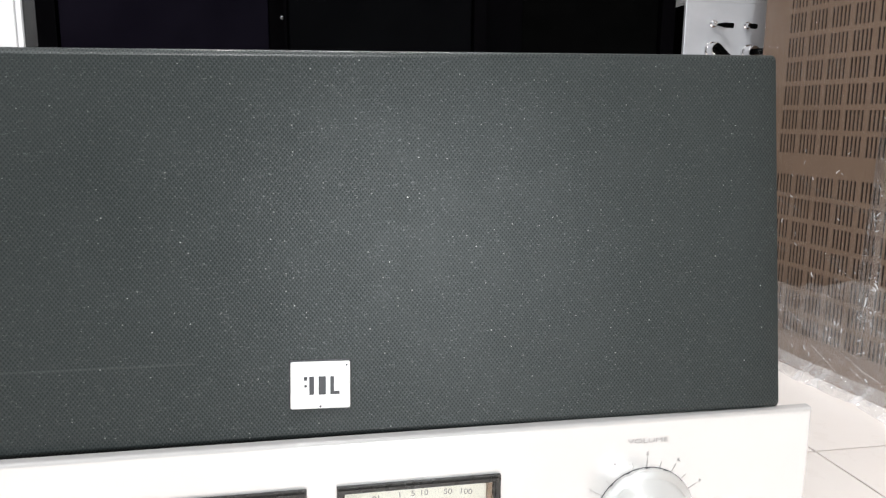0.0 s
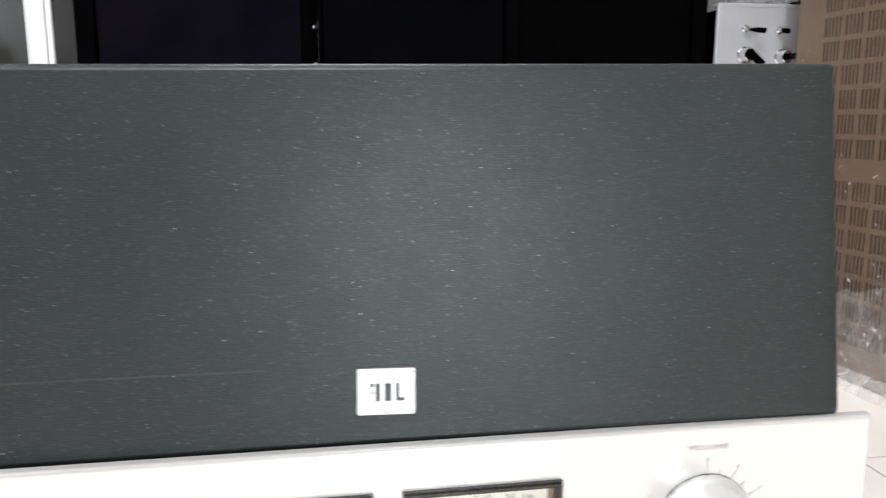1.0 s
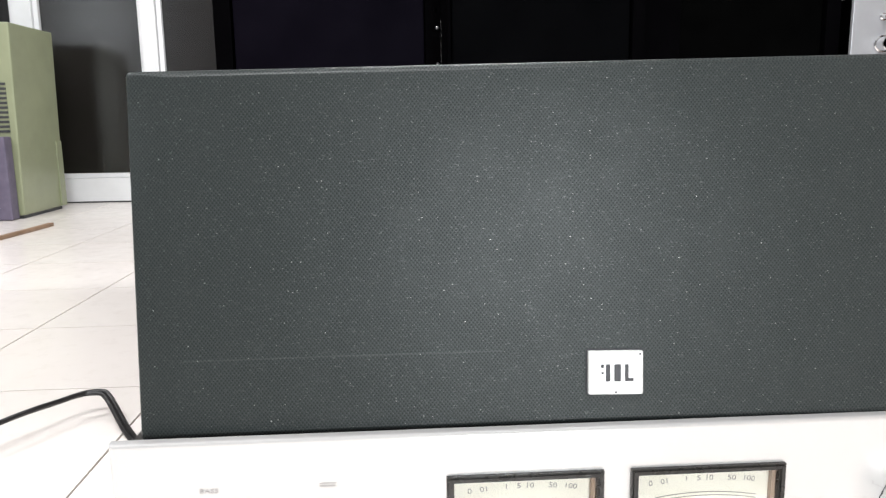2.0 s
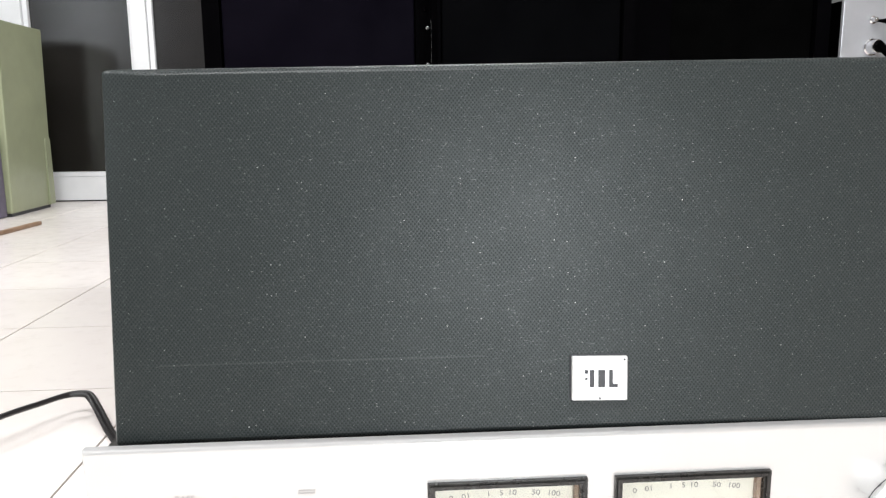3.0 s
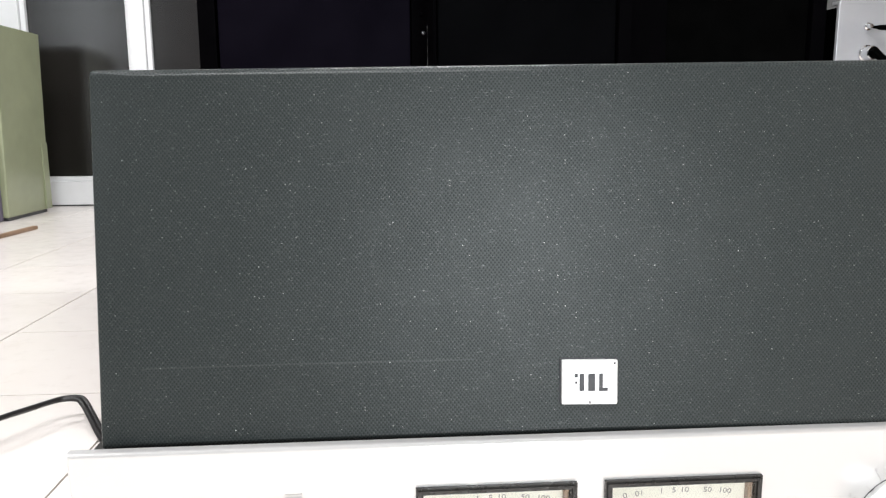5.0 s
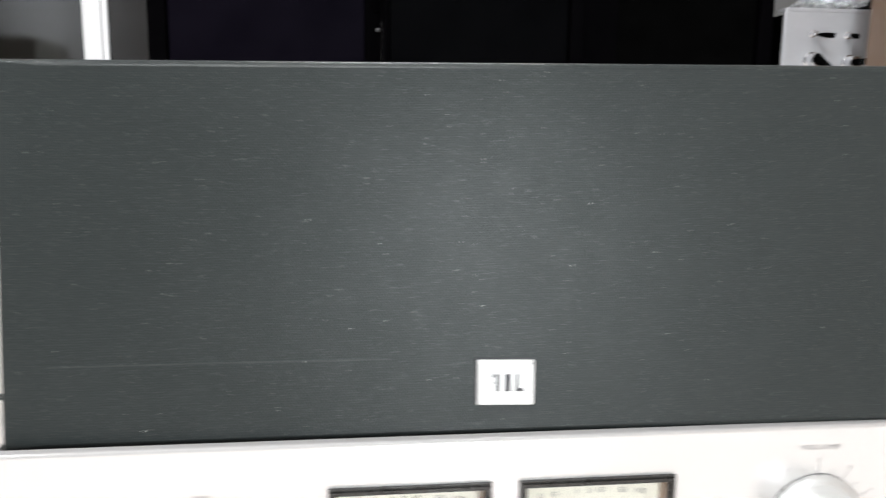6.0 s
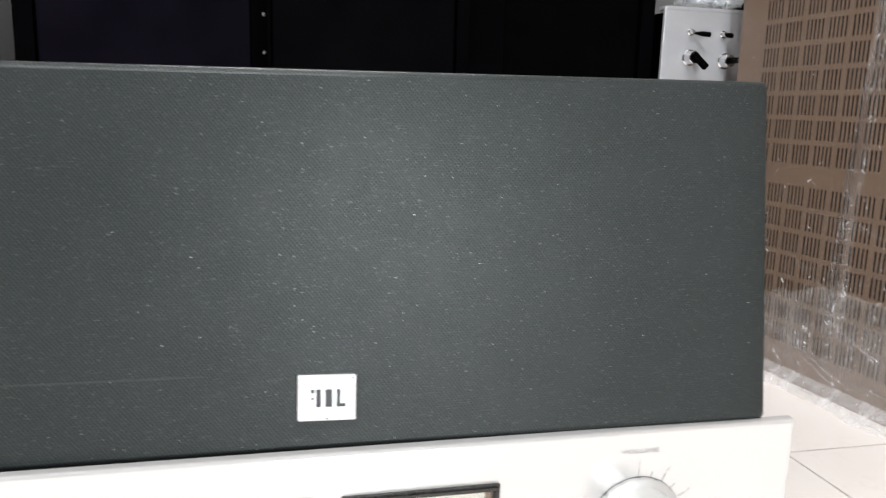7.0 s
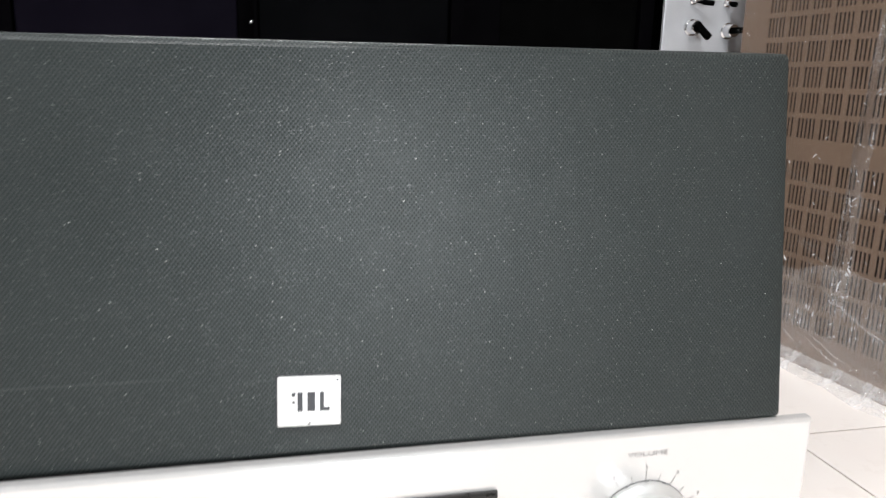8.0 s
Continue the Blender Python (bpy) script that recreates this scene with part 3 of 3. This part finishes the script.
def green_machine():
    """Green enamelled machine by the partition, with vents and a purple panel in front."""
    m = thing("green_machine", "pale green enamelled metal machine with vents and purple panel", "machine", (-1.66, 2.6, 0))
    at = Matrix.Translation((1.66, -2.6, 0))

    def piece(nm, bm, mat, lab=""):
        bm.transform(at)
        return part(nm, bm, mat, m, lab)

    body = bm_box(-1.90, -1.452, 2.455, 2.79, 0.012, 0.690, 0.006)
    for v in body.verts:
        if v.co.z > 0.3 and v.co.x > -1.5:
            v.co.x += 0.014
    piece("body", body, M_GREEN)
    piece("side_rib", bm_box(-1.4525, -1.444, 2.745, 2.79, 0.015, 0.272, 0.002), M_GREEN)
    piece("plinth", bm_box(-1.89, -1.46, 2.465, 2.775, 0.0, 0.012), M_INK)
    for k in range(11):
        z = 0.31 + 0.0165 * k
        piece("vent_slat", bm_box(-1.85, -1.47, 2.452, 2.4545, z, z + 0.0085), M_INK)
    piece("front_panel", bm_box(-1.88, -1.468, 2.40, 2.4515, 0.002, 0.296, 0.006), M_PURPLE, "purple plastic front panel")
    for x, z, w in ((-1.535, 0.20, 0.05), (-1.545, 0.125, 0.06), (-1.535, 0.055, 0.05)):
        piece("panel_label", bm_box(x - w / 2, x + w / 2, 2.3975, 2.3999, z - 0.02, z + 0.02), M_BADGE, "pale printed label")
    b = bm_box(-0.009, 0.009, -0.15, 0.15, 0, 0.012, 0.003)
    b.transform(pose(-1.275, 2.09, 0, 0, 0, -4))
    tagged(new("wood_strip", mesh_of("wood_strip", b, M_PLANK)), "thin brown wooden strip lying on the tiles", "strip")


green_machine()

# ---- the amplifier and the speaker on it ----
AX, TOP, FRONT = 0.002, 0.2015, -0.008


def amplifier():
    a = thing("amplifier", "silver amplifier with two level meters and volume knob", "amplifier", (AX, 0.15, 0))
    at = Matrix.Translation((-AX, -0.15, 0))

    def piece(nm, bm, mat, lab="", parent=None, smooth=False):
        bm.transform(at)
        return part(nm, bm, mat, parent or a, lab, smooth)

    mz0, mz1 = 0.127, 0.1817
    meters = ((-0.0777, -0.0078), (0.0045, 0.0749))
    us = [AX - 0.2235, meters[0][0] + 0.001, meters[0][1] - 0.001, meters[1][0] + 0.001, meters[1][1] - 0.001, AX + 0.2235]
    vs = [0.022, mz0 + 0.001, mz1 - 0.001, TOP]
    bm = bm_plate(us, vs, lambda i, j: j == 1 and i in (1, 3), 0.0055)
    edge = [e for e in bm.edges if all(v.co.y < 0.001 for v in e.verts) and (all(abs(v.co.z - TOP) < 1e-5 for v in e.verts) or all(abs(v.co.x - us[0]) < 1e-5 for v in e.verts) or all(abs(v.co.x - us[-1]) < 1e-5 for v in e.verts))]
    bmesh.ops.bevel(bm, geom=edge, offset=0.0024, segments=4, profile=0.6, affect="EDGES")
    bm.transform(Matrix.Translation((0, FRONT, 0)))
    plate = piece("faceplate", bm, M_SILVER, "brushed silver faceplate")
    piece("case", bm_box(-0.2168, 0.2168, -0.0022, 0.33, 0.022, TOP - 0.0045, 0.001), M_CASE, "dark grey steel case")
    for x in (-0.17, 0.17):
        for y in (0.04, 0.29):
            piece("foot", bm_lathe([(0.018, 0), (0.02, 0.003), (0.02, 0.0225), (0, 0.0225)], pose(AX + x, y, 0), 24), M_VINYL, "black rubber foot", None, True)
    # meters
    marks = (("0", 0.009), ("01", 0.0155), ("1", 0.0255), ("5", 0.0312), ("10", 0.036), ("50", 0.0465), ("100", 0.0545))
    for x0, x1 in meters:
        fr = bm_plate([x0, x0 + 0.0032, x1 - 0.0032, x1], [mz0, mz0 + 0.003, mz1 - 0.003, mz1], lambda i, j: i == 1 and j == 1, 0.0085)
        fe = [e for e in fr.edges if all(v.co.y < 1e-5 for v in e.verts) and len({tuple(f.normal) for f in e.link_faces}) > 1 and e.calc_face_angle(0) > 0.5]
        bmesh.ops.bevel(fr, geom=fe, offset=0.0009, segments=2, affect="EDGES")
        fr.transform(Matrix.Translation((0, FRONT - 0.0028, 0)))
        meter = piece("meter", fr, M_BEZEL, "level meter with black bezel and cream scale")
        piece("scale_card", bm_box(x0 + 0.002, x1 - 0.002, FRONT + 0.0035, FRONT + 0.0055, mz0 + 0.001, mz1 - 0.001), M_CARD, "cream scale card", meter)
        piece("inner_cheek", bm_box(x1 - 0.0052, x1 - 0.0033, FRONT + 0.0005, FRONT + 0.0034, mz0 + 0.003, mz1 - 0.003), M_PLANK, "", meter)
        for word, dx in marks:
            u = (dx - 0.034) / 0.034
            o = text_mesh(word, 0.0035, (x0 + dx + 0.0015 - AX, FRONT + 0.0033 - 0.15, 0.1737 - 0.0032 * u * u), M_GREYINK, "scale_number", meter, 14 * u, 0.00004, 1.15)
        for rr in (0.0, 0.0016):
            pts = []
            for k in range(25):
                u = -0.75 + 1.55 * k / 24
                pts.append((x0 + 0.0355 + 0.030 * u, FRONT + 0.0032, 0.1669 - rr - 0.0034 * u * u))
            piece("scale_line", bm_tube(pts, 0.00018, 5), M_GREYINK, "", meter)
        piece("needle", bm_tube([(x0 + 0.035, FRONT + 0.002, 0.128), (x0 + 0.010, FRONT + 0.002, 0.163)], 0.0003, 6), M_INK, "", meter)
        gl = piece("window", bm_box(x0 + 0.003, x1 - 0.003, FRONT - 0.0012, FRONT - 0.0004, mz0 + 0.0028, mz1 - 0.0028), M_GLASS, "clear window", meter)
        gl.visible_shadow = False
    # volume knob
    kx, kz = 0.1435, 0.1549
    face = pose(kx, FRONT, kz, 90)
    prof = [(0.0236, 0.0), (0.0236, 0.0022), (0.0226, 0.0030), (0.0206, 0.0034), (0.0200, 0.0040), (0.0190, 0.0215), (0.0182, 0.0236), (0.0150, 0.0262), (0, 0.0266)]
    kb = bm_lathe(prof, Matrix.Identity(4), 96)
    for v in kb.verts:
        r = math.hypot(v.co.x, v.co.y)
        if r > 0.0222:
            ang = math.atan2(v.co.y, v.co.x)
            s = 1 - 0.018 * max(0.0, math.cos(ang * 16)) ** 6
            v.co.x *= s
            v.co.y *= s
    kb.transform(face)
    knob = piece("volume_knob", kb, M_KNOB, "large satin silver volume knob", None, True)
    piece("knob_gap", bm_lathe([(0.0, 0.0003), (0.0238, 0.0003), (0.0238, 0.0)], face, 64), M_INK, "", knob)
    text_mesh("VOLUME", 0.0031, (kx - 0.0002 - AX, FRONT - 0.0002 - 0.15, 0.1915), M_PRINT, "writing", plate, 0, 0.00005, 1.62)
    for k, word in enumerate(("3", "4", "5", "6", "7")):
        ang = radians(-61 + 30.5 * k)
        text_mesh(word, 0.0025, (kx + 0.0304 * math.sin(ang) - AX, FRONT - 0.0002 - 0.15, kz + 0.0304 * math.cos(ang)), M_PRINT, "dial_number", plate, 0, 0.00005, 1.3)
    for k in range(9):
        ang = -61 + 15.25 * k
        r0, r1 = (0.0239, 0.0282) if k % 2 == 0 else (0.0239, 0.0268)
        t = bm_box(-0.00016, 0.00016, -0.00025, 0.0, r0, r1)
        t.transform(pose(kx, FRONT, kz, 0, ang, 0))
        piece("dial_tick", t, M_PRINT, "", plate)
    text_mesh("BASS", 0.0030, (-0.1805 - AX, FRONT - 0.0002 - 0.15, 0.1792), M_PRINT, "writing", plate, 0, 0.00005, 1.3)
    piece("writing_bar", bm_box(-0.1330, -0.1258, FRONT - 0.0002, FRONT, 0.1790, 0.1796), M_PRINT, "", plate)
    piece("writing_bar", bm_box(-0.1330, -0.1258, FRONT - 0.0002, FRONT, 0.1803, 0.1808), M_PRINT, "", plate)
    return a


amplifier()


def speaker():
    """Centre loudspeaker lying on the amplifier: cabinet, cloth grille that leans back, badge."""
    s = thing("loudspeaker", "dark grey cloth-fronted loudspeaker lying on the silver amplifier", "loudspeaker", (0.004, 0.1, TOP - 0.003))
    at = Matrix.Translation((-0.004, -0.1, -(TOP - 0.003)))
    z0 = TOP - 0.003
    bl, br, tr, tl = Vector((-0.2109, 0.0035, 0.1987)), Vector((0.2093, -0.006, 0.2033)), Vector((0.208, 0.017, 0.362)), Vector((-0.2122, 0.0264, 0.3573))
    n = (br - bl).cross(tl - bl).normalized()

    def on(u, v, d):
        """A place on the grille: u, v from 0 to 1, d metres out of its plane."""
        return bl * (1 - u) * (1 - v) + br * u * (1 - v) + tr * u * v + tl * (1 - u) * v + n * d

    # rounded cloth-covered frame, as rings from its back edge to its flat front
    bm = bmesh.new()
    w, h = 0.4203, 0.1603
    rings = []
    for inset, d, rad in ((-0.0010, -0.018, 0.0022), (-0.0014, -0.008, 0.0022), (-0.0014, -0.0034, 0.0022), (-0.0006, -0.0020, 0.0022), (0.0025, -0.0011, 0.003), (0.006, -0.0006, 0.003), (0.011, -0.0002, 0.003), (0.016, 0.0, 0.003)):
        ring = []
        for cx, cy, a0 in ((1, 1, 0), (0, 1, 90), (0, 0, 180), (1, 0, 270)):
            for k in range(5):
                a = radians(a0 + 22.5 * k)
                x = (w - inset - rad if cx else inset + rad) + rad * math.cos(a)
                low = min(inset, 0.12 * inset)
                y = (h - low - rad if cy else low + rad) + rad * math.sin(a)
                ring.append(bm.verts.new(on(x / w, y / h, d)))
        rings.append(ring)
    for a, b in zip(rings, rings[1:]):
        for k in range(len(a)):
            bm.faces.new((a[k], a[(k + 1) % len(a)], b[(k + 1) % len(a)], b[k]))
    bm.faces.new(rings[-1])
    bm.faces.new(rings[0][::-1])
    bmesh.ops.recalc_face_normals(bm, faces=bm.faces[:])
    bm.transform(at)
    grille = part("grille", bm, M_CLOTH, s, "dark grey woven cloth grille with lint", True)
    for poly in grille.data.polygons:
        if len(poly.vertices) > 4:
            poly.use_smooth = False
    cab = bm_box(-0.205, 0.205, 0.035, 0.205, 0.0002, 0.150, 0.004)
    cab.transform(pose(0, 0, z0, 0, 0, -1.29))
    cab.transform(at)
    part("cabinet", cab, M_VINYL, s, "black vinyl cabinet")
    # badge, parallel to the cloth
    ex, ez = (br - bl).normalized(), (tl - bl)
    ez = (ez - ex * ez.dot(ex)).normalized()
    u0, v0 = 0.2101 / w, 0.0225 / h
    m = Matrix((( ex.x, -n.x, ez.x, 0), (ex.y, -n.y, ez.y, 0), (ex.z, -n.z, ez.z, 0), (0, 0, 0, 1)))
    m = m @ pose(0, 0, 0, 0, 1.5, 0)
    m.translation = on(u0, v0, 0)
    # slightly larger dark plate: the recess shadow round the badge, put in as colour
    back = bm_box(-0.0130, 0.0127, -0.0006, 0.0002, -0.0102, 0.0103, 0.0004, 1)
    back.transform(at @ m)
    part("badge_shade", back, M_INK, s, "dark rim in place of the shadow round the badge")
    plate = bm_box(-0.0123, 0.0123, -0.0028, -0.0002, -0.0098, 0.0098, 0.0009, 3)
    plate.transform(at @ m)
    badge = part("badge", plate, M_BADGE, s, "small white metal badge with dark marks", True)

    def mark(x0, x1, za, zb):
        b = bm_box(x0, x1, -0.0031, -0.0027, za, zb)
        b.transform(at @ m)
        part("badge_mark", b, M_INK, badge)

    # three plain dark shapes and two small marks
    for x0, x1, za, zb in ((-0.0046, -0.0026, -0.0038, 0.0038), (-0.0008, 0.0022, -0.0038, 0.0038), (0.0040, 0.0056, -0.0038, 0.0038), (0.0056, 0.0078, -0.0038, -0.0024),
                           (-0.0068, -0.0054, 0.0022, 0.0038), (-0.0066, -0.0056, -0.0006, 0.0004)):
        mark(x0, x1, za, zb)
    for x, z in ((0.0108, 0.0083), (0.0, -0.0087)):
        r = bm_lathe([(0, 0.0002), (0.00045, 0.0002), (0.0005, 0)], m @ pose(x, -0.0028, z, 90), 12)
        r.transform(at)
        part("rivet", r, M_INK, badge)


speaker()


def cable():
    pts = [(-0.20, 0.36, 0.003), (-0.27, 0.365, 0.003), (-0.33, 0.39, 0.003), (-0.37, 0.43, 0.003), (-0.402, 0.476, 0.004), (-0.428, 0.515, 0.014), (-0.442, 0.533, 0.022), (-0.451, 0.538, 0.026), (-0.469, 0.533, 0.027), (-0.487, 0.506, 0.028), (-0.506, 0.471, 0.030), (-0.535, 0.42, 0.029), (-0.58, 0.36, 0.022), (-0.65, 0.30, 0.010), (-0.75, 0.25, 0.003)]
    bm = bm_join(bm_tube(smooth_path(pts, 8), 0.0028, 10), bm_tube([p + Vector((0.0035, 0.0032, 0.001)) for p in smooth_path(pts, 8)], 0.0028, 10))
    tagged(new("cable", mesh_of("cable", bm, M_CABLE, True)), "black twin-core cable arching from the amplifier to the tiles", "cable")


cable()

# ---- floor tiles, each a piece of the floor ----
TILE, TX, TY = 0.3020, -0.4056, 0.6297
XJ = [TX + TILE * k for k in range(-9, 11)]
YJ = [TY + TILE * k for k in range(-6, 9)]
shared = {}
for i in range(len(XJ) - 1):
    for j in range(len(YJ) - 1):
        w, d = round(XJ[i + 1] - XJ[i], 3), round(YJ[j + 1] - YJ[j], 3)
        if (w, d) not in shared:
            shared[w, d] = mesh_of("tile", bm_box(-w / 2 + 0.0013, w / 2 - 0.0013, -d / 2 + 0.0013, d / 2 - 0.0013, -0.0029, 0.0), M_TILE)
        t = new("tile", shared[w, d])
        t.parent = floor
        t.location = ((XJ[i] + XJ[i + 1]) / 2, (YJ[j] + YJ[j + 1]) / 2, 0)
for nm, b in (("floor_strip", bm_box(X0, X1, Y0, YJ[0] - 0.002, -0.0029, 0.0)), ("floor_strip", bm_box(X0, XJ[0] - 0.002, YJ[0], Y1 + 0.06, -0.0029, 0.0))):
    ob = new(nm, mesh_of(nm, b, M_TILE))
    ob.parent = floor
